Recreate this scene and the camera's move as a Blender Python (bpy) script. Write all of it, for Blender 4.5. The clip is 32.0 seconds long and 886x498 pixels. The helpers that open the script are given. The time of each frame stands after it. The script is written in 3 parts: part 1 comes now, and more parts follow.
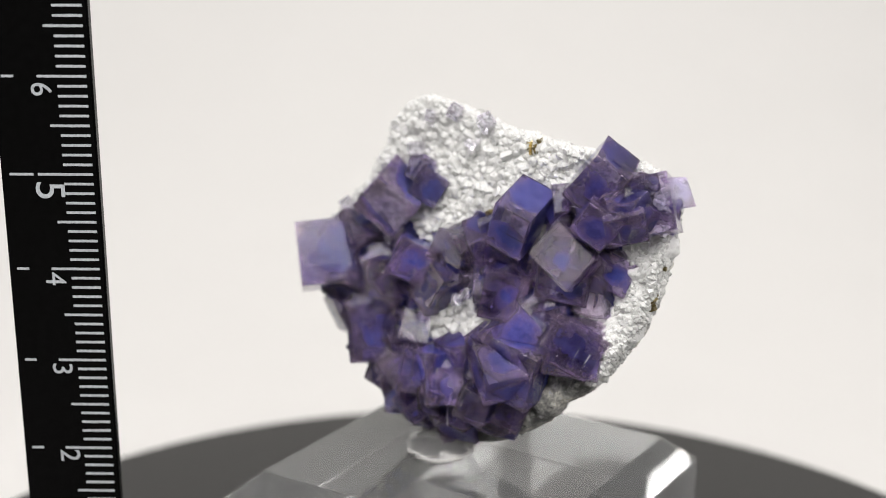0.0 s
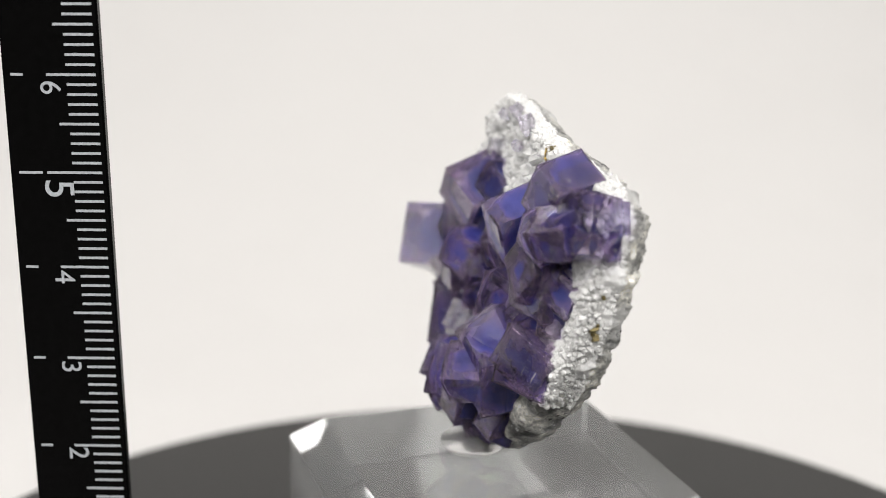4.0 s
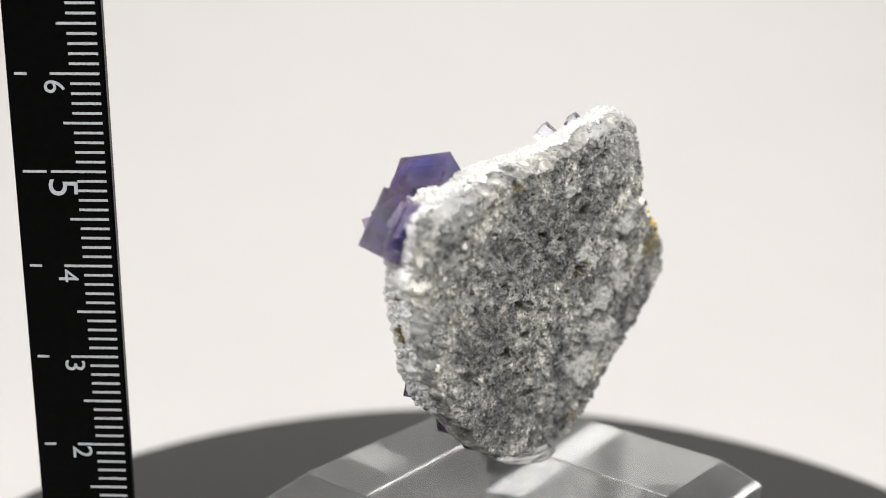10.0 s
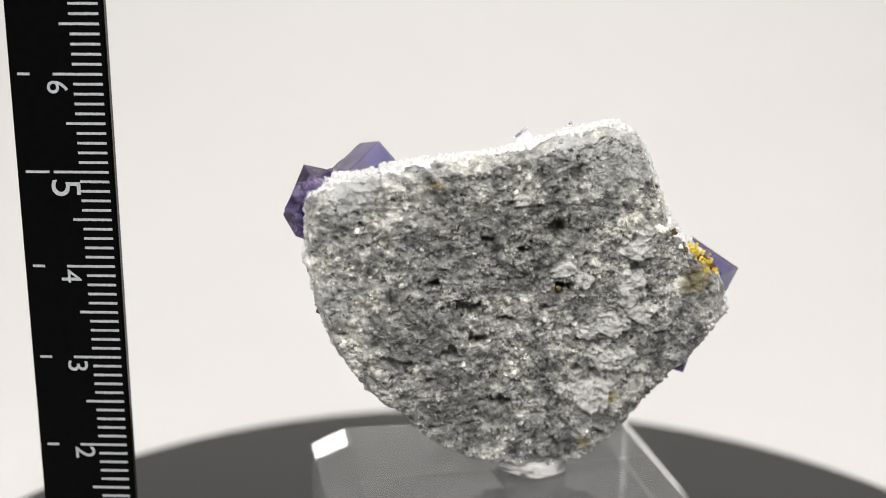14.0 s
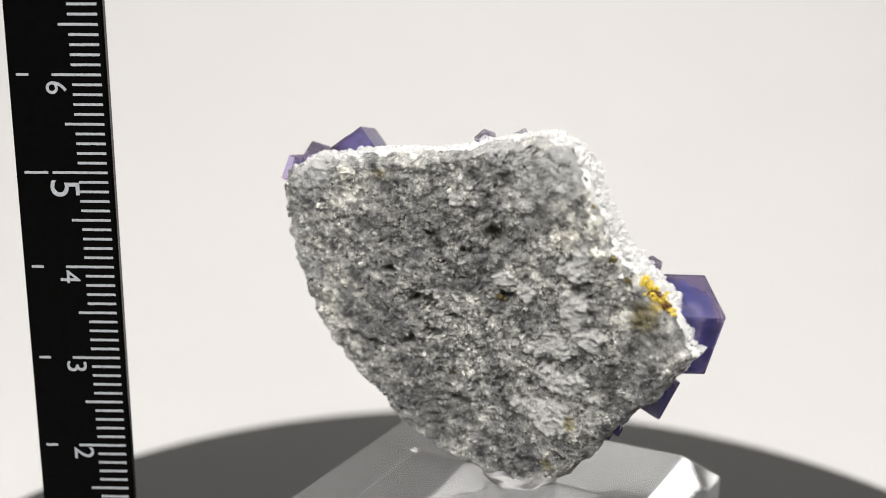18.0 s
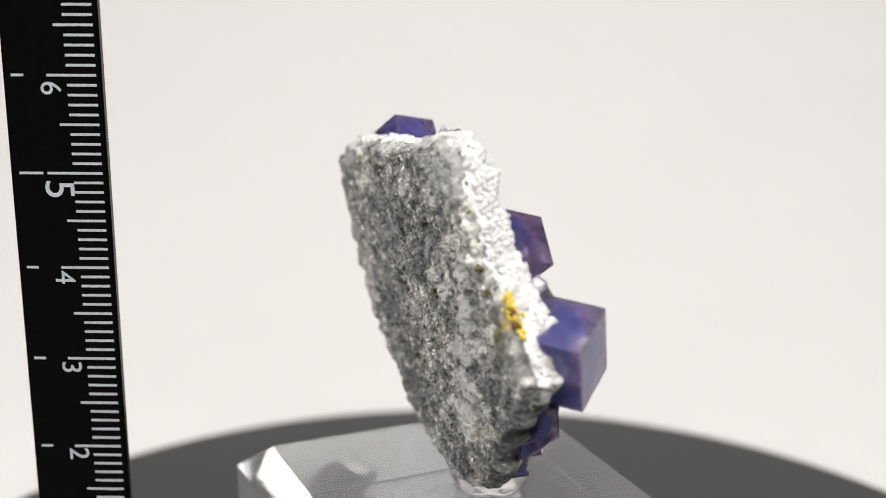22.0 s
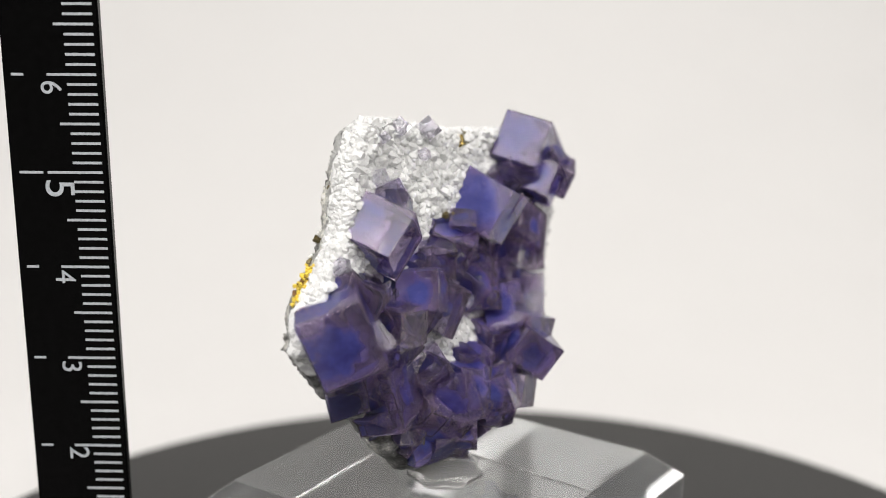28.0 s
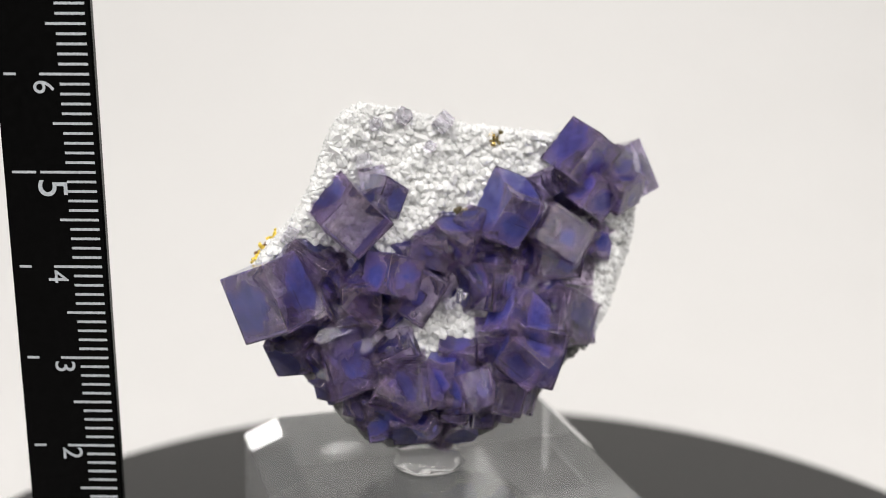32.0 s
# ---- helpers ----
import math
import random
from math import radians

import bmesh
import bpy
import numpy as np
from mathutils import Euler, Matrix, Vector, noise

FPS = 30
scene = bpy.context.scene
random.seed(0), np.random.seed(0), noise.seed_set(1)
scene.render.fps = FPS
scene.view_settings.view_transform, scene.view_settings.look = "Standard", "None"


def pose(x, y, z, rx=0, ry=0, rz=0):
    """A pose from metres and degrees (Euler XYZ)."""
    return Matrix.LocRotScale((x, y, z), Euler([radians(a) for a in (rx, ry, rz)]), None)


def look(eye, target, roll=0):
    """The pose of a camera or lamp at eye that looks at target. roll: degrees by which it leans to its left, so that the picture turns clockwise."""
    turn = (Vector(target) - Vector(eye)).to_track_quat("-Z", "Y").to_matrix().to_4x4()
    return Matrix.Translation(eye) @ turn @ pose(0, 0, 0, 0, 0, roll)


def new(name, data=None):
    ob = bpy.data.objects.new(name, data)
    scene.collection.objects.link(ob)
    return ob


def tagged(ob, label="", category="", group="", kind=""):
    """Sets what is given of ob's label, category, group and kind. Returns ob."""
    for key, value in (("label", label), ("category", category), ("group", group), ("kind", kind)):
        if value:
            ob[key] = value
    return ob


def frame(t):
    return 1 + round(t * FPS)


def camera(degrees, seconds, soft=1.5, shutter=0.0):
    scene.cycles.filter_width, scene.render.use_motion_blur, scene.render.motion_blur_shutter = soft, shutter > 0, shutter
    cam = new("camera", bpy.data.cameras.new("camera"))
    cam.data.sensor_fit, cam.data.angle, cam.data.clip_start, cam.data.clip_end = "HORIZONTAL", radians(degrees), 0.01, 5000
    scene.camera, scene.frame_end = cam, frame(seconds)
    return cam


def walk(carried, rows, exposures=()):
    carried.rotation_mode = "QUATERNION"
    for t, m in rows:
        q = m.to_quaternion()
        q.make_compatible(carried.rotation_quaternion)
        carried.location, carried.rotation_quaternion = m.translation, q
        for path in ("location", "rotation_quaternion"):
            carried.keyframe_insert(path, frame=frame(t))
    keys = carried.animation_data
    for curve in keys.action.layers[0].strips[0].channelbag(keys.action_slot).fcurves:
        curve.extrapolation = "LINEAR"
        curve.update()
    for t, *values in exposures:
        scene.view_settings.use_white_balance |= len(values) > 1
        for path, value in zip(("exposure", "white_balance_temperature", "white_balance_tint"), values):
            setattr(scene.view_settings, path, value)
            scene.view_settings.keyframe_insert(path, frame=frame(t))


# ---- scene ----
# ---- camera: on a stand, fourteen centimetres from the turning specimen, swaying a little ----
cam = camera(36.60, 32.0, soft=0.9)
EYE = Vector((0.0, -0.13874, 0.08651))
PITCH, YAW = 0.26174, -0.03337
cam.data.dof.use_dof = True
cam.data.dof.focus_distance = 0.1365
cam.data.dof.aperture_fstop = 18.0


def aim(right, down):
    """The camera's pose when its view has swayed by so many parts in 2371."""
    yaw, pitch = YAW - right / 2371, PITCH - down / 2371
    return look(EYE, EYE + Vector((math.sin(yaw) * math.cos(pitch), math.cos(yaw) * math.cos(pitch), -math.sin(pitch))), 0.530)


walk(cam, [(t, aim(right, down)) for t, right, down in (
          (0, -20.5, 3.8), (0.5, -23.9, 3.8), (1, -22.8, 3.6), (1.5, -20.9, 2.5), (2, -23.4, 2.5), (2.5, -17.6, 1.9), (3, -12.4, 1.8),
          (3.5, -7.9, 1.6), (5.5, -2.1, 1.2), (6.5, -0.2, 0.6), (8, -0, 0.4), (9, 0, 0), (10, 1.1, 0), (11, 3.1, 0), (12, 5.2, 0.4),
          (12.5, 7.5, 0.8), (13, 7.8, 0.8), (14, 5.9, 1), (16.5, 4.6, 1.2), (18, 4, 1.9), (19, 1, 2.7), (20, -2.3, 3.4), (21, -5, 3.1),
          (21.5, -5.5, 3.1), (22.5, -2.5, 1.8), (24, -0.9, 1.6), (25, -0.2, 1.6), (25.5, -2.1, 0.2), (27.5, -8.6, 1), (28, -4.2, 1.2),
          (28.5, -2.1, 1.5), (29.5, -0.6, 2.3), (30.5, -4.6, 2.3), (31, -8.6, 1.7), (31.5, -10, 0.6), (32, -16.3, 0.2))],
     exposures=[(0.0, 0.0), (32.0, 0.0)])

# ---- light: a white photo tent under a lamp panel ----
world = bpy.data.worlds.new("world")
scene.world = world
world.use_nodes = True
world.node_tree.nodes["Background"].inputs[0].default_value = (1.0, 0.975, 0.94, 1)
world.node_tree.nodes["Background"].inputs[1].default_value = 0.07


def lamp(name, eye, target, w, h, watts, colour=(1, 0.972, 0.945)):
    data = bpy.data.lights.new(name, "AREA")
    data.shape, data.size, data.size_y, data.energy, data.color = "RECTANGLE", w, h, watts, colour
    ob = new(name, data)
    ob.matrix_world = look(eye, target)
    return ob


lamp("lamp_panel", (0.0, 0.10, 0.45), (0.0, 0.101, 0.0), 0.60, 0.60, 0.86)
lamp("lamp_side", (-0.41, -0.24, 0.30), (0.0, 0.0, 0.04), 0.38, 0.38, 1.35)
lamp("lamp_side", (0.41, -0.24, 0.30), (0.0, 0.0, 0.04), 0.38, 0.38, 1.35)
lamp("lamp_front", (0.0, -0.36, 0.50), (0.0, 0.0, 0.03), 0.80, 0.42, 5.8)

# ---- materials ----


def material(name, rough=0.5, colour=(0.8, 0.8, 0.8)):
    m = bpy.data.materials.new(name)
    m.use_nodes = True
    s = m.node_tree.nodes["Principled BSDF"]
    s.inputs["Base Color"].default_value = (*colour, 1)
    s.inputs["Roughness"].default_value = rough
    return m, m.node_tree, s


def node(tree, kind, **values):
    n = tree.nodes.new(kind)
    for key, v in values.items():
        n.inputs[key.replace("_", " ")].default_value = v
    return n


def ramp(tree, source, stops):
    n = tree.nodes.new("ShaderNodeValToRGB")
    while len(n.color_ramp.elements) < len(stops):
        n.color_ramp.elements.new(0.5)
    for e, (p, c) in zip(n.color_ramp.elements, stops):
        e.position, e.color = p, (*c, 1)
    tree.links.new(source, n.inputs[0])
    return n.outputs[0]


def grey(v):
    return (v, v, v)


def noise_of(tree, coord, scale, detail=6, rough=0.6):
    n = node(tree, "ShaderNodeTexNoise", Scale=scale, Detail=detail, Roughness=rough)
    tree.links.new(coord, n.inputs["Vector"])
    return n.outputs["Fac"]


def blend(tree, fac, a, b, how="MIX"):
    n = tree.nodes.new("ShaderNodeMix")
    n.data_type, n.blend_type = "RGBA", how
    for socket, v in ((n.inputs[0], fac), (n.inputs[6], a), (n.inputs[7], b)):
        if isinstance(v, (int, float)):
            socket.default_value = v
        elif isinstance(v, tuple):
            socket.default_value = (*v, 1)
        else:
            tree.links.new(v, socket)
    return n.outputs[2]


def sums(tree, how, a, b=None):
    n = tree.nodes.new("ShaderNodeMath")
    n.operation = how
    for i, v in enumerate((a, b)):
        if v is None:
            continue
        if isinstance(v, (int, float)):
            n.inputs[i].default_value = v
        else:
            tree.links.new(v, n.inputs[i])
    return n.outputs[0]


def relief(tree, shader, height, distance, strength=1.0):
    b = node(tree, "ShaderNodeBump", Strength=strength, Distance=distance)
    tree.links.new(height, b.inputs["Height"])
    tree.links.new(b.outputs[0], shader.inputs["Normal"])


def place_of(tree, kind="Object"):
    return tree.nodes.new("ShaderNodeTexCoord").outputs[kind]


def rim_of(t):
    """0 in the middle of a crystal's faces, rising smoothly to 1 at its edges and beyond at its corners."""
    sep = t.nodes.new("ShaderNodeSeparateXYZ")
    t.links.new(place_of(t, "Generated"), sep.inputs[0])
    d = [sums(t, "POWER", sums(t, "MULTIPLY", sums(t, "ABSOLUTE", sums(t, "SUBTRACT", sep.outputs[i], 0.5)), 2.0), 2.0) for i in range(3)]
    most = sums(t, "MAXIMUM", sums(t, "MAXIMUM", d[0], d[1]), d[2])
    rest = sums(t, "SUBTRACT", sums(t, "ADD", sums(t, "ADD", d[0], d[1]), d[2]), most)
    return sums(t, "MULTIPLY", sums(t, "SQRT", sums(t, "MAXIMUM", rest, 0.0)), 0.92)


def own_place(t, info):
    """A place inside the crystal that differs from crystal to crystal."""
    shift = t.nodes.new("ShaderNodeVectorMath")
    shift.operation = "ADD"
    t.links.new(place_of(t, "Object"), shift.inputs[0])
    t.links.new(info.outputs["Random"], shift.inputs[1])
    return shift.outputs[0]


def spread(t, value, low, high, first, last):
    f = t.nodes.new("ShaderNodeMapRange")
    f.inputs["From Min"].default_value, f.inputs["From Max"].default_value = low, high
    f.inputs["To Min"].default_value, f.inputs["To Max"].default_value = first, last
    t.links.new(value, f.inputs["Value"])
    return f.outputs[0]


def make_fluorite(name, clear, rim, middle, edge):
    """The clear body of a crystal, milky violet towards its edges, with fine pale cracks."""
    m, t, s = material(name, 0.03)
    info = t.nodes.new("ShaderNodeObjectInfo")
    ob = place_of(t, "Object")
    own = own_place(t, info)
    zone = sums(t, "ADD", rim_of(t), sums(t, "MULTIPLY", sums(t, "SUBTRACT", noise_of(t, own, 300, 5, 0.6), 0.5), 1.1))
    k = spread(t, zone, 0.45, 1.25, 0.0, 1.0)
    colour = blend(t, k, clear, rim)
    dust = ramp(t, noise_of(t, own, 4200, 3, 0.6), [(0.74, grey(0)), (0.78, grey(0.6))])
    mark = dust
    for turn in ((0.3, 0.5, 0.9), (1.2, 0.2, 2.1), (0.785, 0.615, 0.0)):
        # hairline fissures along three directions
        lie = t.nodes.new("ShaderNodeMapping")
        lie.inputs["Rotation"].default_value = turn
        lie.inputs["Scale"].default_value = (2600.0, 160.0, 420.0)
        t.links.new(own, lie.inputs["Vector"])
        hair = ramp(t, noise_of(t, lie.outputs[0], 1.0, 2, 0.5), [(0.74, grey(0)), (0.78, grey(0.5))])
        mark = blend(t, 1.0, mark, hair, "LIGHTEN")
    colour = blend(t, mark, colour, (0.80, 0.78, 0.86))
    t.links.new(colour, s.inputs["Base Color"])
    pass_through = sums(t, "SUBTRACT", spread(t, k, 0.0, 1.0, middle, edge), sums(t, "MULTIPLY", mark, 0.65))
    t.links.new(pass_through, s.inputs["Transmission Weight"])
    s.inputs["IOR"].default_value = 1.434
    t.links.new(sums(t, "MULTIPLY", noise_of(t, ob, 1500, 4, 0.6), 0.09), s.inputs["Roughness"])
    steps = node(t, "ShaderNodeTexVoronoi", Scale=700.0)
    steps.distance = "CHEBYCHEV"
    t.links.new(own, steps.inputs["Vector"])
    tiles = sums(t, "MULTIPLY", steps.outputs["Color"], ramp(t, noise_of(t, own, 300, 3), [(0.45, grey(0)), (0.6, grey(1))]))
    relief(t, s, sums(t, "ADD", sums(t, "MULTIPLY", noise_of(t, ob, 450, 6, 0.65), 0.5), sums(t, "MULTIPLY", tiles, 0.35)), 0.00011, 0.7)
    return m


def make_heart():
    """The colour grown into a crystal: blue in the core, lilac towards its rims and its outer end."""
    m, t, s = material("blue_heart", 0.45)
    info = t.nodes.new("ShaderNodeObjectInfo")
    own = own_place(t, info)
    grown = t.nodes.new("ShaderNodeAttribute")
    grown.attribute_name = "growth"
    which = info.outputs["Random"]
    other = sums(t, "FRACT", sums(t, "MULTIPLY", which, 7.3))
    cloudy = sums(t, "MULTIPLY", sums(t, "SUBTRACT", noise_of(t, own, 240, 6, 0.62), 0.5), 2.2)
    outer = sums(t, "MULTIPLY", sums(t, "SUBTRACT", grown.outputs["Fac"], 0.60), 1.05)
    zone = sums(t, "ADD", sums(t, "ADD", sums(t, "MULTIPLY", rim_of(t), 0.72), cloudy), sums(t, "ADD", outer, spread(t, other, 0.0, 1.0, -0.22, 0.12)))
    t.links.new(spread(t, zone, 0.25, 0.95, 0.80, 0.08), s.inputs["Alpha"])
    deep = blend(t, which, (0.034, 0.050, 0.265), (0.056, 0.048, 0.245))
    light = blend(t, which, (0.090, 0.125, 0.46), (0.135, 0.125, 0.43))
    violet = blend(t, other, (0.48, 0.37, 0.68), (0.64, 0.40, 0.62))
    cloud = ramp(t, noise_of(t, own, 620, 5, 0.6), [(0.38, grey(0)), (0.68, grey(1))])
    colour = blend(t, cloud, deep, light)
    colour = blend(t, spread(t, zone, 0.25, 1.0, 0.0, 1.0), colour, violet)
    depth = ramp(t, sums(t, "FRACT", sums(t, "MULTIPLY", which, 13.7)), [(0.0, grey(0.40)), (0.5, grey(0.80)), (1.0, grey(1.25))])
    t.links.new(blend(t, 1.0, colour, depth, "MULTIPLY"), s.inputs["Base Color"])
    return m


def make_quartz(name, clear, low, high, bump):
    m, t, s = material(name, 0.24 if clear else 0.5)
    ob = place_of(t)
    col = ramp(t, noise_of(t, ob, 420, 5), [(0.3, (low, low, low * 0.985)), (0.65, (high, high, high * 0.99))])
    if clear:
        g = t.nodes.new("ShaderNodeNewGeometry")
        col = blend(t, 1.0, col, ramp(t, g.outputs["Random Per Island"], [(0.0, grey(0.90)), (0.5, grey(0.97)), (1.0, grey(1.0))]), "MULTIPLY")
    t.links.new(col, s.inputs["Base Color"])
    s.inputs["Transmission Weight"].default_value = clear
    relief(t, s, noise_of(t, ob, 700, 8, 0.75), bump, 0.8)
    return m


def make_rock(name, loose=False):
    """Host rock: glinting dark and pale grey grains, cloudy pale quartz, ochre tints, pale crust, shade painted along
    the lower rim. On loose grains each has a tone of its own.
    """
    m, t, s = material(name, 0.5)
    ob = place_of(t)
    base = ramp(t, noise_of(t, ob, 640, 9, 0.72), [(0.36, grey(0.13)), (0.46, (0.35, 0.35, 0.343)), (0.54, (0.52, 0.517, 0.50)), (0.64, (0.80, 0.79, 0.75))])
    v = node(t, "ShaderNodeTexVoronoi", Scale=1700.0)
    t.links.new(ob, v.inputs["Vector"])
    speck = ramp(t, v.outputs["Color"], [(0.12, grey(0.55)), (0.45, grey(0.9)), (0.75, grey(1.12)), (0.95, grey(1.5))])
    base = blend(t, 0.75, base, speck, "MULTIPLY")
    g = t.nodes.new("ShaderNodeNewGeometry")
    if loose:
        tone = ramp(t, g.outputs["Random Per Island"], [(0.0, grey(0.40)), (0.25, grey(0.8)), (0.6, grey(1.05)), (0.9, grey(1.4)), (1.0, grey(2.0))])
        base = blend(t, 1.0, base, tone, "MULTIPLY")
    tint = ramp(t, noise_of(t, ob, 75, 4, 0.55), [(0.40, (0.80, 0.80, 0.81)), (0.60, (1.40, 1.39, 1.35))])
    base = blend(t, 1.0, base, tint, "MULTIPLY")
    patchy = ramp(t, noise_of(t, ob, 230, 7, 0.68), [(0.40, (0.55, 0.555, 0.56)), (0.52, (1.05, 1.05, 1.04)), (0.62, (1.65, 1.63, 1.57))])
    base = blend(t, 1.0, base, patchy, "MULTIPLY")
    grain = noise_of(t, ob, 260, 9, 0.70)
    # cloudy quartz, the ochre and olive tints, and the painted shade of the underside
    for u, v_, wide, colour, most in ((1.4, 1.1, 1.0, (0.20, 0.20, 0.205), 0.55), (1.7, -0.7, 1.5, (0.18, 0.18, 0.185), 0.7), (1.0, -2.0, 1.3, (0.15, 0.15, 0.152), 0.75), (-0.3, 0.0, 0.7, (0.22, 0.22, 0.22), 0.45),
                                      (-1.3, 2.1, 1.0, (0.66, 0.66, 0.645), 0.85), (-0.6, 2.5, 0.7, (0.70, 0.70, 0.69), 0.9), (3.0, 1.8, 0.85, (0.70, 0.70, 0.69), 0.9),
                                      (3.25, -0.1, 0.75, (0.60, 0.60, 0.59), 0.85), (-1.6, -1.3, 0.7, (0.52, 0.515, 0.49), 0.7), (-1.1, -1.9, 0.8, (0.52, 0.51, 0.47), 0.75),
                                      (1.50, 1.85, 0.30, (0.48, 0.36, 0.08), 0.85), (-2.76, 0.05, 0.50, (0.26, 0.22, 0.09), 0.8), (-2.97, 0.25, 0.22, (0.60, 0.42, 0.04), 0.85),
                                      (-1.53, -2.05, 0.22, (0.45, 0.38, 0.10), 0.8), (-1.09, -2.86, 0.25, (0.45, 0.38, 0.16), 0.7), (-0.4, 1.1, 0.4, (0.36, 0.33, 0.22), 0.6),
                                      # near-black: shade under the slab's lower rim, put into the colour
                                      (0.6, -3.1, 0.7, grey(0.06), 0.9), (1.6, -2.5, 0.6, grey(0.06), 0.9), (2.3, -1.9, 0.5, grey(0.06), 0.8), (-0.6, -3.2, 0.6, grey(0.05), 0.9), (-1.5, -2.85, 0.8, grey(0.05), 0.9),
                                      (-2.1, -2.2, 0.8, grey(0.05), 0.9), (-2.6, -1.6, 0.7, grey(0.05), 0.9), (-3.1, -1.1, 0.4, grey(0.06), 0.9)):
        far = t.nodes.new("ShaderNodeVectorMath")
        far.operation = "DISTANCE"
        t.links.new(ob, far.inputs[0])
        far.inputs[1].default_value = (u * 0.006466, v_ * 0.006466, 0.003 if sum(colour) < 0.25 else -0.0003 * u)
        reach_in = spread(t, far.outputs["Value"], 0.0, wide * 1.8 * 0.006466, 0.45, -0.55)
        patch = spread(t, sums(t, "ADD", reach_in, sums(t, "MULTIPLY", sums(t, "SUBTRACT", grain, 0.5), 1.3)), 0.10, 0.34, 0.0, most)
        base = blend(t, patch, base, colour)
    dark = ramp(t, noise_of(t, ob, 900, 7, 0.76), [(0.585, grey(0)), (0.62, grey(0.92))])
    base = blend(t, dark, base, grey(0.035))
    chip = ramp(t, noise_of(t, ob, 1100, 6, 0.75), [(0.60, grey(0)), (0.64, grey(0.8))])
    base = blend(t, chip, base, grey(0.72))
    scale = t.nodes.new("ShaderNodeAttribute")
    scale.attribute_name = "crust"
    pale = ramp(t, noise_of(t, ob, 700, 6, 0.7), [(0.35, (0.66, 0.655, 0.63)), (0.65, (0.90, 0.895, 0.865))])
    base = blend(t, sums(t, "MULTIPLY", scale.outputs["Fac"], 0.92), base, pale)
    t.links.new(base, s.inputs["Base Color"])
    t.links.new(ramp(t, v.outputs["Color"], [(0.15, grey(0.28)), (0.5, grey(0.55)), (0.8, grey(0.8))]), s.inputs["Roughness"])
    relief(t, s, sums(t, "ADD", noise_of(t, ob, 620, 11, 0.82), sums(t, "MULTIPLY", v.outputs["Distance"], 0.12)), 0.0008, 1.0)
    return m


def make_plain(name, colour, rough, scale=600, amount=0.15, bump=0.00002, metal=0.0):
    m, t, s = material(name, rough)
    ob = place_of(t)
    low = tuple(c * (1 - amount) for c in colour)
    high = tuple(min(1, c * (1 + amount)) for c in colour)
    t.links.new(ramp(t, noise_of(t, ob, scale), [(0.3, low), (0.7, high)]), s.inputs["Base Color"])
    s.inputs["Metallic"].default_value = metal
    relief(t, s, noise_of(t, ob, scale * 6, 4), bump, 0.5)
    return m


def make_clear(name, colour, rough, ior, weight=1.0):
    m, t, s = material(name, rough, colour)
    s.inputs["Transmission Weight"].default_value = weight
    s.inputs["IOR"].default_value = ior
    return m


FLUORITE = make_fluorite("fluorite", (0.79, 0.73, 0.96), (0.92, 0.77, 0.95), 1.0, 0.96)
HEART = make_heart()
PALE = make_fluorite("pale_fluorite", (0.88, 0.87, 0.95), (0.90, 0.84, 0.94), 0.93, 0.85)
LILAC = make_fluorite("lilac_fluorite", (0.60, 0.54, 0.84), (0.72, 0.58, 0.84), 0.985, 0.95)
QUARTZ = make_quartz("quartz", 0.0, 0.62, 0.80, 0.0005)
QUARTZ_CLEAR = make_quartz("clear_quartz", 0.36, 0.78, 0.89, 0.00004)
ROCK = make_rock("rock")
GRIT = make_rock("rock_grit", True)
GOLD = make_plain("pyrite", (0.55, 0.42, 0.16), 0.25, 2500, 0.35, 0.0001, 1.0)
BRASS_DARK = make_plain("tarnished_pyrite", (0.16, 0.13, 0.06), 0.35, 2500, 0.4, 0.0001, 0.8)
OCHRE = make_plain("ochre_stain", (0.72, 0.54, 0.07), 0.6, 1800, 0.35, 0.0002)
RUST = make_plain("rust_stain", (0.14, 0.065, 0.015), 0.7, 1800, 0.4, 0.0002)
ACRYLIC = make_clear("acrylic", (0.86, 0.87, 0.87), 0.015, 1.49, 0.94)
PUTTY = make_clear("putty", (0.93, 0.93, 0.93), 0.12, 1.45, 0.9)
DISC = make_plain("disc_plastic", (0.0245, 0.0238, 0.0232), 0.5, 900, 0.12, 0.000003)
BLACK = make_plain("ruler_plastic", (0.002, 0.002, 0.002), 0.22, 1200, 0.3)
BLACK.node_tree.nodes["Principled BSDF"].inputs["Specular IOR Level"].default_value = 0.1
INK = make_plain("ruler_ink", (0.33, 0.35, 0.37), 0.6, 3000, 0.25)
TABLETOP = make_plain("table_top", (0.03, 0.028, 0.026), 0.6, 60, 0.2)
WHITE = make_plain("backdrop_paper", (0.625, 0.615, 0.604), 0.9, 30, 0.01)

# ---- meshes ----


def link(name, bm, mat, parent=None, label="", smooth=False):
    me = bpy.data.meshes.new(name)
    bm.to_mesh(me)
    bm.free()
    me.materials.append(mat)
    if smooth:
        for p in me.polygons:
            p.use_smooth = True
    ob = new(name, me)
    if parent is not None:
        ob.parent = parent
    if label:
        ob["label"] = label
    return ob


def part(name, bm, mat, parent, label="", smooth=False):
    return link(name, bm, mat, parent, label, smooth)


def box(bm, x0, x1, y0, y1, z0, z1):
    m = Matrix.Translation(((x0 + x1) / 2, (y0 + y1) / 2, (z0 + z1) / 2)) @ Matrix.Diagonal((x1 - x0, y1 - y0, z1 - z0, 1))
    return bmesh.ops.create_cube(bm, size=1, matrix=m)["verts"]


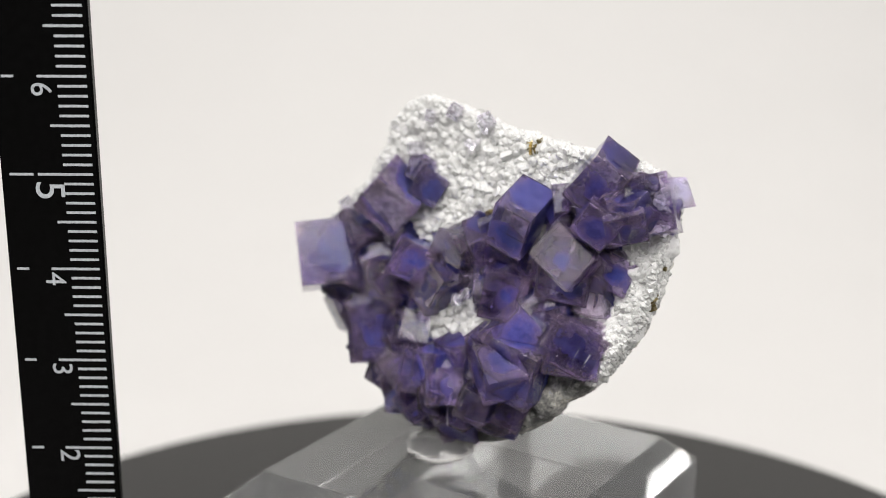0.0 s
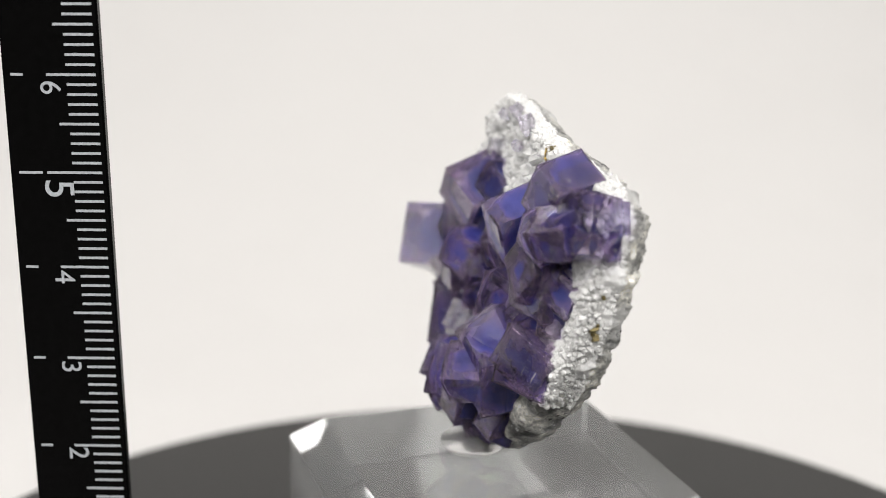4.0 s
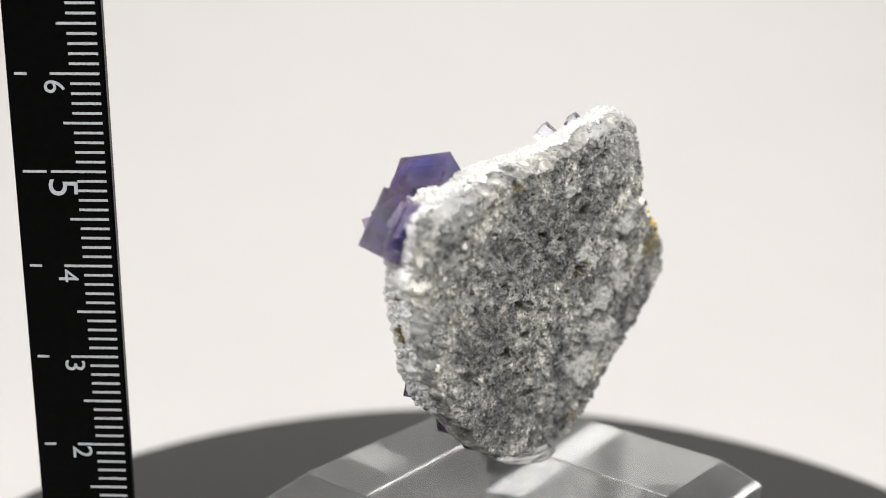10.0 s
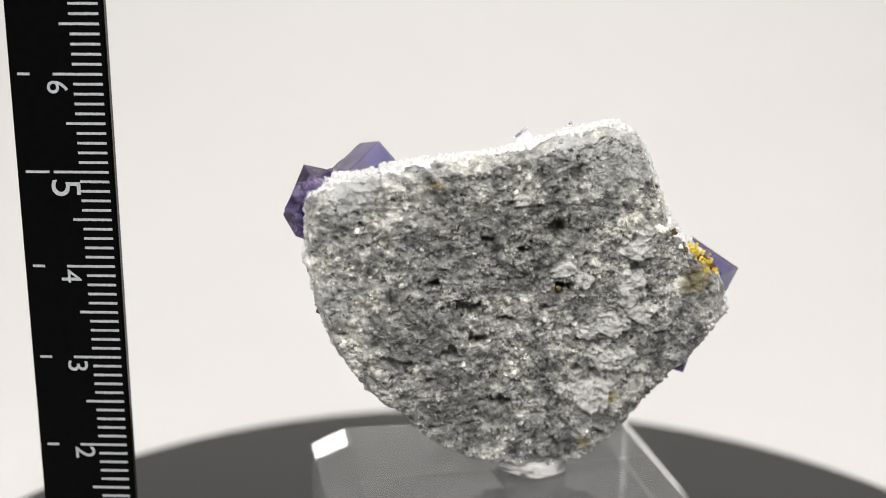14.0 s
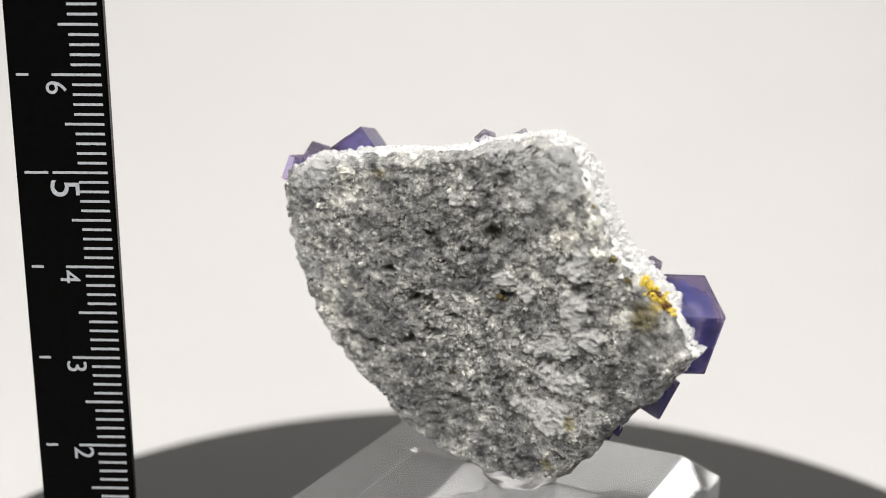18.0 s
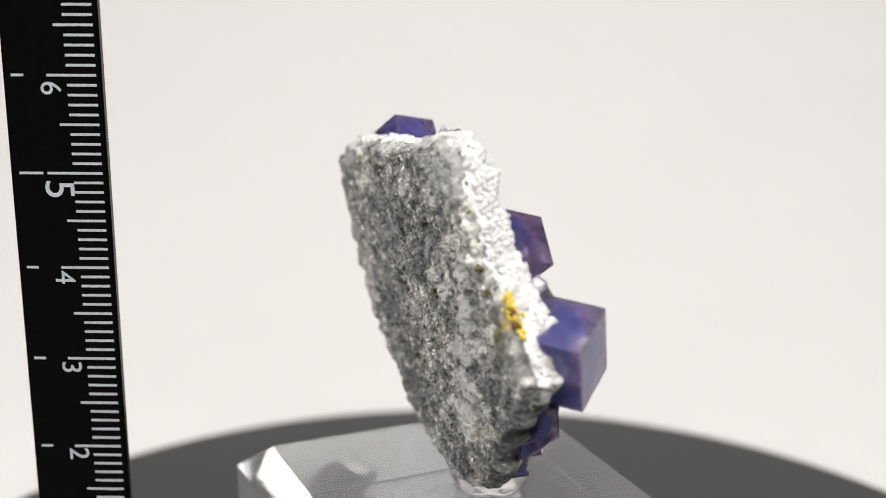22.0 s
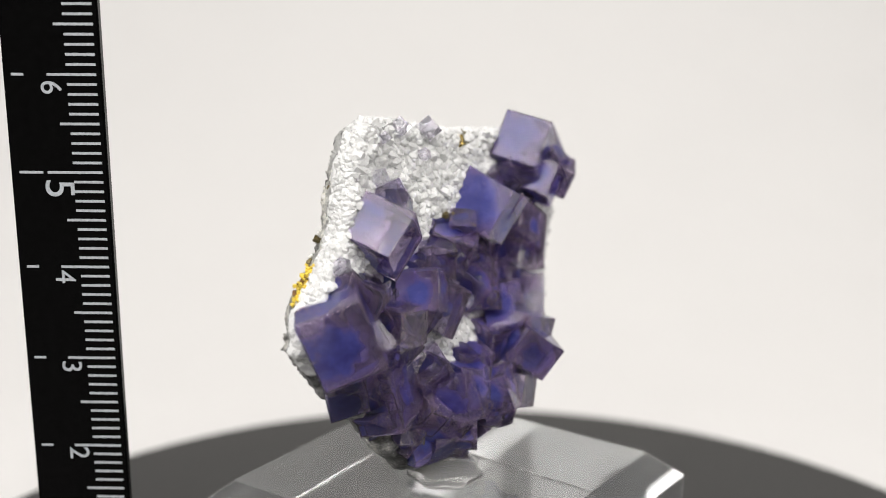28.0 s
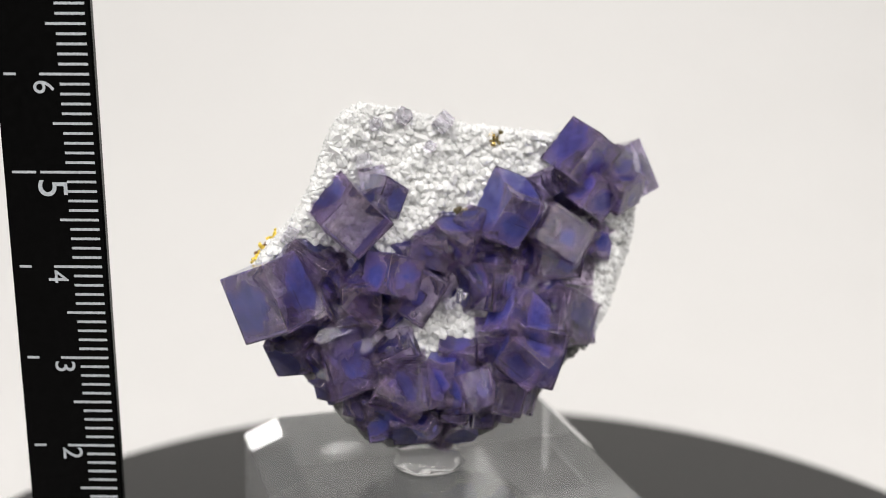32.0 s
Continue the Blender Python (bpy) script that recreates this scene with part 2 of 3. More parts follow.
def prism(rings, cap=True):
    """A closed skin over rings of equal count, each a list of points."""
    bm = bmesh.new()
    loops = [[bm.verts.new(p) for p in r] for r in rings]
    n = len(loops[0])
    for a, b in zip(loops, loops[1:]):
        for i in range(n):
            bm.faces.new((a[i], a[(i + 1) % n], b[(i + 1) % n], b[i]))
    if cap:
        bm.faces.new(loops[0][::-1])
        bm.faces.new(loops[-1])
    bmesh.ops.recalc_face_normals(bm, faces=bm.faces)
    return bm


def circle(r, z, n=128):
    return [(r * math.cos(2 * math.pi * i / n), r * math.sin(2 * math.pi * i / n), z) for i in range(n)]


# ---- setting: table and curved white backdrop ----
TABLE = -0.014


def backdrop():
    bm = bmesh.new()
    prof = [(-0.07, TABLE), (0.12, TABLE)]
    prof += [(0.12 + 0.4 * math.sin(a), TABLE + 0.4 - 0.4 * math.cos(a)) for a in [radians(3 * i) for i in range(1, 31)]]
    prof += [(0.52, 0.8)]
    prev = None
    for y, z in prof:
        row = [bm.verts.new((x, y, z)) for x in (-0.9, 0.9)] + [bm.verts.new((x, y + 0.004, z - 0.004)) for x in (0.9, -0.9)]
        if prev:
            for i in range(4):
                bm.faces.new((prev[i], prev[(i + 1) % 4], row[(i + 1) % 4], row[i]))
        prev = row
    bmesh.ops.recalc_face_normals(bm, faces=bm.faces)
    ob = link("backdrop", bm, WHITE, smooth=True)
    return tagged(ob, "seamless warm white paper backdrop curving up behind", "backdrop", kind="structure")


backdrop()


def table():
    bm = bmesh.new()
    box(bm, -1.2, 1.2, -0.8, 0.9, TABLE - 0.034, TABLE - 0.0042)
    bmesh.ops.bevel(bm, geom=bm.edges[:], offset=0.003, segments=2, affect="EDGES")
    tagged(link("table", bm, TABLETOP), "dark table under the paper backdrop", "table", kind="structure")


table()

# ---- turntable ----
U0 = 0.006466


def turntable():
    ob = new("turntable")
    r = 0.0786
    part("platter", prism([circle(r - 0.0010, -0.0050), circle(r, -0.0042), circle(r, -0.0006), circle(r - 0.0002, -0.0002), circle(r - 0.0006, 0.0)]), DISC, ob)
    part("base", prism([circle(r * 0.86, TABLE + 0.0002), circle(r * 0.88, TABLE + 0.001), circle(r * 0.88, -0.0068), circle(r * 0.84, -0.0058)]), DISC, ob)
    part("spindle", prism([circle(0.012, -0.0058, 32), circle(0.012, -0.0050, 32)]), DISC, ob)
    return tagged(ob, "round matt dark grey plastic turntable platter, slowly turning", "turntable")


TURNTABLE = turntable()

# ---- clear block under the specimen ----
BLOCK_TOP = 0.02436


def block():
    ob = new("display_block")
    cx, cy, turn = -0.00034, 0.00386, radians(59.39)
    a, b = 0.01662, 0.02004

    def square(h, z, cut):
        pts = []
        for sx, sy in ((1, 1), (-1, 1), (-1, -1), (1, -1)):
            two = [(sx * (h - cut), sy * h), (sx * h, sy * (h - cut))]
            pts += two[::-1] if sx * sy > 0 else two
        return [(cx + x * math.cos(turn) - y * math.sin(turn), cy + x * math.sin(turn) + y * math.cos(turn), z) for x, y in pts]

    bm = prism([square(b - 0.0003, 0.0001, 0.0002), square(b, 0.0004, 0.0003), square(b, BLOCK_TOP - 0.0031, 0.0003), square(a, BLOCK_TOP, 0.0003)])
    part("block", bm, ACRYLIC, ob)
    return tagged(ob, "clear square acrylic stand with slanted shiny rims", "display stand")


BLOCK = block()

# ---- specimen: slab frame u (across), v (up), h (out of its face) ----
ORIGIN = Vector((0.00194, 0.00791, 0.04696))
ACROSS = Vector((0.83191, -0.55490, 0.00364))
OUT = Vector((-0.54916, -0.82233, 0.14900))
UP = OUT.cross(ACROSS)
SLAB = Matrix((ACROSS, UP, OUT)).transposed().to_4x4()
SLAB.translation = ORIGIN
SPECIMEN = new("mineral_specimen")
tagged(SPECIMEN, "purple-blue fluorite cubes on white quartz and grey rock", "mineral")

OUTLINE = [(3.40, 1.57), (2.89, 1.85), (1.94, 1.97), (0.64, 2.13), (0.03, 2.27), (-0.67, 2.48), (-1.22, 2.56), (-1.59, 2.42), (-1.80, 2.07), (-1.99, 1.61), (-2.22, 1.04), (-2.58, 0.61), (-2.92, 0.27), (-3.20, -0.14), (-3.45, -0.56), (-2.99, -1.14), (-2.42, -1.79), (-1.94, -2.38), (-1.45, -2.97), (-0.94, -3.27), (-0.14, -3.27), (0.65, -3.09), (1.15, -2.87), (1.54, -2.60), (1.91, -2.18), (2.42, -1.77), (2.73, -1.31), (2.96, -0.92), (3.15, -0.52), (3.28, -0.13), (3.39, 0.44), (3.46, 1.03)]
HUB = (0.0, -0.2)


def reach(angle):
    """How far the slab's outline lies from the hub in this direction."""
    d = (math.cos(angle), math.sin(angle))
    for (x0, y0), (x1, y1) in zip(OUTLINE, OUTLINE[1:] + OUTLINE[:1]):
        ax, ay, bx, by = x0 - HUB[0], y0 - HUB[1], x1 - x0, y1 - y0
        det = d[0] * -by + d[1] * bx
        if abs(det) < 1e-9:
            continue
        k = (ax * -by + ay * bx) / det
        s = (d[0] * ay - d[1] * ax) / det
        if k > 0 and -1e-6 <= s <= 1 + 1e-6:
            return k
    return 3.0


def crag(u, v, h, scale, seed=0.0):
    return noise.fractal(Vector((u * scale + seed, v * scale, h * scale)), 0.8, 2.1, 5)


def front(u, v):
    """Height of the quartz face over the slab's back."""
    low = math.exp(-((u - 0.2) ** 2 / 3.0 + (v + 1.6) ** 2 / 1.4))
    side = 0.16 / (1 + math.exp((u + 1.6) * 4)) * (1 if v > -1.2 else 0.3)
    return 0.56 + 0.26 * low + side + 0.08 * crag(u, v, 0, 0.9, 3.0) + 0.07 * crag(u, v, 0, 2.6, 5.0) + 0.03 * crag(u, v, 0, 7.0, 8.0)


def back(u, v):
    """Relief of the slab's rough back: lumps, broken terraces and pits."""
    lumps = 0.050 * crag(u, v, 0, 2.2, 40.0) + 0.026 * crag(u, v, 0, 6.5, 50.0) + 0.018 * crag(u, v, 0, 13.0, 55.0)
    steps = sum(max(0.0, min(1.0, (crag(u, v, 0, 4.6, 170.0) - a) * 7.0)) for a in (-0.35, 0.05, 0.45))
    return -0.05 * u + lumps - 0.018 * steps + pit(u, v) - 0.060 * crust(u, v)


CRUST = ((-1.84, 0.92, 0.16, 0.16), (-1.68, 0.62, 0.28, 0.22), (-1.71, 0.0, 0.26, 0.50), (-1.88, -0.50, 0.30, 0.22), (-1.42, -0.63, 0.50, 0.22), (-1.0, -0.75, 0.30, 0.14),
         (-1.5, -1.30, 0.45, 0.28), (-1.14, -1.95, 0.45, 0.35), (0.21, 1.58, 0.14, 0.09), (-0.55, 0.35, 0.22, 0.12), (-0.9, 0.15, 0.2, 0.15))
PITS = ((-0.37, 1.05, 0.14, 0.13), (1.02, -0.25, 0.26, 0.09), (0.82, -0.79, 0.18, 0.08), (1.20, -1.02, 0.15, 0.09), (0.13, 0.72, 0.09, 0.06), (0.35, -1.94, 0.16, 0.10), (-0.57, 0.06, 0.10, 0.09),
        (0.70, 0.95, 0.10, 0.06), (1.55, 0.2, 0.13, 0.06), (1.9, -1.2, 0.14, 0.07), (0.35, -0.45, 0.10, 0.06), (-1.75, 0.30, 0.12, 0.07))


def nearest(u, v, spots):
    """1 in the middle of the nearest of these ovals, falling to 0 well outside it."""
    return max(math.exp(-0.7 * (((u - a) / c) ** 2 + ((v - b) / d) ** 2)) for a, b, c, d in spots)


def crust(u, v):
    """How thickly the pale scaly crust lies on the back here."""
    near = nearest(u, v, CRUST)
    return max(0.0, min(1.0, (near + 0.42 * crag(u, v, 0, 4.2, 140.0) - 0.50) * 5.0)) if near > 0.05 else 0.0


def pit(u, v):
    """Depth of the ragged holes in the back."""
    near = nearest(u, v, PITS)
    hole = 0.26 * max(0.0, min(1.0, (near + 0.5 * crag(u, v, 0, 6.0, 150.0) - 0.34) * 4.0)) if near > 0.02 else 0.0
    return hole + min(0.10, 0.45 * max(0.0, crag(u, v, 0, 2.4, 60.0) - 0.62)) + min(0.09, 0.55 * max(0.0, crag(u, v, 0, 7.5, 65.0) - 0.62))


def slab():
    n, rings = 720, 150
    reaches = [reach(2 * math.pi * i / n) for i in range(n)]
    bm = bmesh.new()
    layer = bm.verts.layers.float.new("crust")
    rows = []

    def row(f, height):
        out = []
        for i in range(n):
            a = 2 * math.pi * i / n
            r = reaches[i] * f * (1 + 0.030 * crag(math.cos(a) * 3, math.sin(a) * 3, 0, 1.2, 9.0))
            u, v = HUB[0] + r * math.cos(a), HUB[1] + r * math.sin(a)
            h = height(u, v)
            w = 1 + (0.018 * crag(u, v, h, 2.5, 20.0) + 0.010 * crag(u, v, h, 8.0, 25.0)) * (1 if f > 0.9 else 0)
            out.append(bm.verts.new(((HUB[0] + (u - HUB[0]) * w) * U0, (HUB[1] + (v - HUB[1]) * w) * U0, h * U0)))
            if height is back:
                out[-1][layer] = crust(u, v)
        return out

    for j in range(1, rings + 1):
        rows.append(row(0.985 * j / rings, back))
    for j in range(15):
        k = 0.06 + 0.84 * j / 14
        f = 0.985 + 0.036 * math.sin(math.pi * k)
        rows.append(row(f, lambda u, v, k=k: (1 - k) * -0.05 * u + k * front(u, v) + 0.03 * crag(u, v, k, 3.0, 70.0)))
    for j in range(rings, 0, -1):
        rows.append(row(0.96 * j / rings, lambda u, v: front(u, v) + 0.05 * crag(u, v, 0, 4.0, 80.0)))
    for a, b in zip(rows, rows[1:]):
        for i in range(n):
            bm.faces.new((a[i], b[i], b[(i + 1) % n], a[(i + 1) % n]))
    bm.faces.new(rows[0])
    bm.faces.new(rows[-1][::-1])
    bmesh.ops.recalc_face_normals(bm, faces=bm.faces)
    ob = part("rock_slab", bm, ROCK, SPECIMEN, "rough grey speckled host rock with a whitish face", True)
    ob.data.materials.append(QUARTZ)
    for p in ob.data.polygons:
        c = p.center / U0
        seam = 0.27 if c.x > 1.6 or c.y > 2.2 else 0.16 if c.x < -1.4 else 0.40
        if c.y < -1.9 or (c.x < -1.2 and c.y < -1.0) or (c.x > 1.1 and c.y < -1.2):
            seam = 1.5
        if p.normal.z > -0.55 and c.z > seam - 0.05 * c.x + 0.10 * crag(c.x, c.y, c.z, 3.0, 90.0):
            p.material_index = 1
    ob.matrix_basis = SLAB
    return ob


slab()


PLACED = []


def fluorite(u, v, h, rx, ry, rz, lx, ly, lz, mat=None, breaks=0):
    """A fluorite cube, centred at u, v, h over the slab, with turned axes and edge lengths; its root is lost in the quartz."""
    bm = bmesh.new()
    bmesh.ops.create_cube(bm, size=1)
    size = Vector((lx, ly, lz))
    for w in bm.verts:
        w.co = Vector([c * s * random.uniform(0.975, 1.0) for c, s in zip(w.co, size)]) * U0
    bmesh.ops.bevel(bm, geom=bm.edges[:], offset=0.006 * U0, segments=1, affect="EDGES")

    def cut_off(place, way):
        bmesh.ops.bisect_plane(bm, geom=bm.verts[:] + bm.edges[:] + bm.faces[:], plane_co=place, plane_no=way, clear_outer=True)

    for _ in range(breaks):
        # a corner broken away along the cleavage
        way = Vector([random.choice((-1, 1)) * random.uniform(0.5, 1) for _ in range(3)]).normalized()
        cut_off(way * min(size) * U0 * random.uniform(0.36, 0.62), way)
    here = pose(u * U0, v * U0, h * U0, rx, ry, rz)
    back = here.inverted()
    root = max(0.42 if v < -1.2 else 0.26, 0.34 - 0.05 * u) * U0
    cut_off(back @ Vector((u * U0, v * U0, root)), back.to_3x3() @ Vector((0, 0, -1)))
    corners = [w.co.copy() for w in bm.verts]
    bm.free()
    bm = bmesh.new()
    for c in corners:
        bm.verts.new(c)
    bmesh.ops.remove_doubles(bm, verts=bm.verts[:], dist=1e-6)
    bmesh.ops.convex_hull(bm, input=bm.verts[:])
    bmesh.ops.recalc_face_normals(bm, faces=bm.faces)
    mid = sum((w.co for w in bm.verts), Vector()) / len(bm.verts)
    k = random.uniform(0.94, 0.975)
    heart = bm.copy()
    for w in heart.verts:
        w.co = mid + (w.co - mid) * k
    # how far each point of the heart lies from the root, from 0 to 1
    out = [(here @ w.co).z for w in heart.verts]
    layer = heart.verts.layers.float.new("growth")
    for w, o in zip(heart.verts, out):
        w[layer] = (o - min(out)) / (max(out) - min(out))
    PLACED.append((u, v, max(lx, ly, lz)))
    ob = part("fluorite_crystal", bm, mat or FLUORITE, SPECIMEN, "" if mat is None else "pale lilac clear fluorite cube" if mat is LILAC else "small colourless fluorite cube")
    ob.matrix_basis = SLAB @ here
    if mat is not None:
        heart.free()
        return ob
    # the blue heart stands inside the clear body and repeats its shape
    part("core", heart, HEART, ob, "cloudy blue and violet core")
    if min(size) > 0.55 and breaks == 0:
        # thin stepped plates grown on the faces
        for _ in range(random.choice((1, 2, 2, 3))):
            axis, sign = random.randrange(3), random.choice((-1, 1))
            wide = [random.uniform(0.35, 0.80) for _ in range(3)]
            mid = Vector([random.choice((-1, 1)) * (0.485 - w / 2) * c for w, c in zip(wide, size)])
            span = Vector([a * b for a, b in zip(wide, size)])
            mid[axis], span[axis] = sign * size[axis] * 0.49, random.uniform(0.03, 0.06)
            plate = Matrix.Translation(mid * U0) @ Matrix.Diagonal((*(span * U0), 1))
            lowest = min((here @ plate @ Vector((x, y, z))).z for x in (-0.5, 0.5) for y in (-0.5, 0.5) for z in (-0.5, 0.5))
            if lowest > root:
                bm = bmesh.new()
                bmesh.ops.create_cube(bm, size=1, matrix=plate)
                part("growth_plate", bm, FLUORITE, ob)
    return ob


fluorite(-2.94, -0.41, 0.97, 48, -5, -71, 1.17, 1.01, 1.01)
fluorite(-1.62, 0.83, 0.83, -18, 60, 118, 0.90, 0.85, 0.91)
fluorite(-1.16, 1.35, 0.69, 150, -17, 11, 0.44, 0.39, 0.41, LILAC)
fluorite(-1.02, 1.09, 0.61, 166, 27, -32, 0.55, 0.56, 0.55)
fluorite(1.05, 0.83, 0.90, -63, 61, 93, 0.97, 0.92, 0.67)
fluorite(0.51, 0.55, 0.78, -137, -54, -16, 0.47, 0.46, 0.47)
fluorite(2.41, 1.65, 0.83, -11, 64, 130, 0.86, 0.93, 0.66)
fluorite(3.14, 1.24, 0.53, 103, 71, -146, 0.95, 0.91, 0.93, LILAC)
fluorite(3.09, 1.17, 0.27, -138, 31, -13, 0.78, 0.83, 0.81)
fluorite(3.48, 1.49, 0.11, 166, 43, 7, 0.71, 0.48, 0.58, LILAC)
fluorite(1.97, 0.30, 0.76, -179, 10, 55, 0.74, 0.91, 0.82)
fluorite(2.55, 1.01, 1.01, -160, -63, -55, 0.62, 0.65, 0.63)
fluorite(1.82, 1.20, 0.79, 159, -53, 38, 0.48, 0.48, 0.48, LILAC)
fluorite(-0.31, 0.08, 0.64, 7, 0, 161, 0.70, 0.47, 0.60)
fluorite(-0.98, -0.19, 0.97, 172, 26, -19, 0.72, 0.69, 0.71)
fluorite(-0.48, -0.54, 0.79, -168, -11, -36, 0.66, 0.86, 0.75)
fluorite(0.80, -0.51, 0.78, -6, -57, -2, 0.70, 0.82, 0.76)
fluorite(-1.52, -0.59, 0.87, -168, -1, 1, 0.67, 0.69, 0.68)
fluorite(-2.31, -0.01, 0.69, 143, 52, 21, 0.74, 0.78, 0.76)
fluorite(-2.34, -0.76, 0.64, -130, -19, 23, 0.87, 0.93, 0.90)
fluorite(-1.85, -1.69, 0.46, 178, 18, 12, 0.94, 1.02, 1.18)
fluorite(-1.83, -2.06, 0.52, -137, -22, 1, 0.48, 0.52, 0.50)
fluorite(-0.92, -1.41, 0.91, 151, -36, 31, 0.53, 0.54, 0.53, LILAC)
fluorite(-0.50, -2.09, 1.07, 154, -54, 28, 0.79, 0.80, 0.79)
fluorite(-0.87, -2.34, 0.70, -131, -15, -30, 0.89, 1.01, 0.95)
fluorite(-0.23, -1.94, 1.13, -171, -21, -7, 0.48, 0.70, 0.61)
fluorite(0.12, -1.69, 0.84, -155, -15, -6, 0.64, 0.65, 0.65)
fluorite(0.19, -2.15, 1.32, 172, 25, 9, 0.64, 0.64, 0.64)
fluorite(1.22, -1.67, 1.38, -35, 21, 137, 0.81, 0.65, 0.73)
fluorite(1.30, -1.55, 0.90, -167, 5, -16, 1.07, 1.04, 1.05)
fluorite(1.16, -1.11, 1.03, 125, -53, 17, 0.74, 0.88, 0.81)
fluorite(0.73, -1.40, 0.94, -155, -10, -1, 0.58, 0.58, 0.58)
fluorite(2.00, -1.15, 0.56, 172, 40, -7, 0.96, 1.01, 0.99)
fluorite(1.90, -0.07, 0.63, -166, 17, -4, 0.94, 0.58, 0.74)
fluorite(2.66, 0.15, 0.49, 173, 26, -19, 0.58, 0.57, 0.58)
fluorite(-0.68, -2.69, 0.75, -136, -17, 2, 0.67, 0.64, 0.66)
fluorite(0.80, -2.30, 1.28, -175, 12, -16, 0.56, 0.56, 0.56)
fluorite(1.18, -2.45, 0.79, 176, 21, -22, 0.51, 0.51, 0.51)
fluorite(-0.04, -2.40, 1.30, -159, -5, -11, 0.45, 0.45, 0.45)
fluorite(0.45, -2.60, 1.16, -162, -5, -6, 0.40, 0.41, 0.41)
fluorite(-0.51, -2.74, 1.17, 141, -53, -10, 0.36, 0.35, 0.35)
fluorite(2.35, -0.17, 0.41, 179, 68, -4, 0.81, 0.85, 0.83)
fluorite(2.04, -1.09, 0.64, 167, 35, -31, 0.98, 0.80, 0.89)
fluorite(2.28, 1.11, 0.66, -127, 40, 35, 0.71, 0.74, 0.73)

LARGE = list(PLACED)
PURPLE = [(-2.60, 0.10), (-2.0, 0.40), (-1.2, 0.05), (-0.65, 0.38), (-0.08, 0.62), (0.60, 0.37), (0.95, 0.85), (1.9, 1.15), (2.85, 1.35),
          (2.80, 0.5), (2.3, -1.1), (1.60, -2.0), (0.80, -2.75), (-0.85, -3.0), (-1.75, -2.2), (-2.95, -1.05)]


def inside(u, v, ring):
    odd = False
    for (x0, y0), (x1, y1) in zip(ring, ring[1:] + ring[:1]):
        if (y0 > v) != (y1 > v) and u < x0 + (v - y0) * (x1 - x0) / (y1 - y0):
            odd = not odd
    return odd


def gap(u, v):
    """The bare patch of quartz among the lower cubes."""
    return ((u - 0.03) / 0.75) ** 2 + ((v + 1.26) / 0.52) ** 2 < 1


def small_fluorites():
    """The many smaller cubes that fill the spaces between the large ones."""
    rng = random.Random(7)
    put, tries = [], 0
    while len(put) < 58:
        u, v = rng.uniform(-3.0, 3.1), rng.uniform(-3.0, 1.7)
        if not inside(u, v, PURPLE) or ((u - 0.0) / 1.0) ** 2 + ((v + 1.22) / 0.70) ** 2 < 1:
            continue
        if any((u - a) ** 2 + (v - b) ** 2 < 0.23 ** 2 for a, b in put) or any((u - a) ** 2 + (v - b) ** 2 < (0.36 * c) ** 2 for a, b, c in LARGE):
            tries += 1
            if tries > 4000:
                break
            continue
        put.append((u, v))
        s = rng.uniform(0.42, 0.78)
        h = front(u, v) + rng.uniform(-0.20, -0.02) + (0.08 if v < -0.6 else 0.0)
        fluorite(u, v, h, rng.uniform(-180, 180), rng.uniform(-45, 45), rng.uniform(-180, 180), s, s * rng.uniform(0.9, 1.1), s * rng.uniform(0.9, 1.1), breaks=rng.choice((0, 0, 1, 1, 2, 2)))


small_fluorites()
# splinters of the broken corner group
for u, v, h, rx, ry, rz, lx, ly, lz, cuts in ((3.02, 1.04, 1.08, 40, 30, 20, 0.66, 0.55, 0.50, 1), (3.08, 1.32, 0.98, -30, 50, 65, 0.46, 0.42, 0.30, 1), (2.95, 1.62, 0.84, 15, 35, 10, 0.42, 0.34, 0.22, 1),
                                              (3.12, 1.60, 0.70, 60, -20, 45, 0.36, 0.36, 0.26, 2), (2.82, 1.30, 1.12, -10, 60, 30, 0.40, 0.30, 0.26, 0), (3.20, 1.15, 0.80, 75, 15, -25, 0.50, 0.44, 0.40, 1)):
    fluorite(u, v, h, rx, ry, rz, lx, ly, lz, breaks=cuts)
for u, v, h, s in ((3.12, 0.92, 1.02, 0.34), (3.22, 1.42, 0.80, 0.28), (2.98, 1.48, 0.98, 0.22)):
    fluorite(u, v, h, 50 * u, 33 * v, 140 * h, s, s * 0.8, s * 0.5, PALE, 1)
for u, v, h, s in ((-2.45, -1.12, 0.62, 0.70), (-2.15, -1.50, 0.60, 0.66), (-1.85, -1.95, 0.60, 0.72), (-1.50, -2.30, 0.62, 0.62), (-1.10, -2.72, 0.62, 0.60)):
    fluorite(u, v, h, 70 * u, 40 * v, 95 * (u + v), s, s, s * 0.95, breaks=1)

for u, v, s in ((-0.62, 2.42, 0.22), (0.05, 2.30, 0.26), (-1.35, 1.70, 0.24), (0.30, 0.44, 0.24), (-2.62, 0.55, 0.22), (-0.2, 1.9, 0.16), (-1.1, 2.3, 0.17)):
    fluorite(u, v, front(u, v) + 0.10, 40 * u, 60 * v, 50, s, s, s * 0.9, PALE)


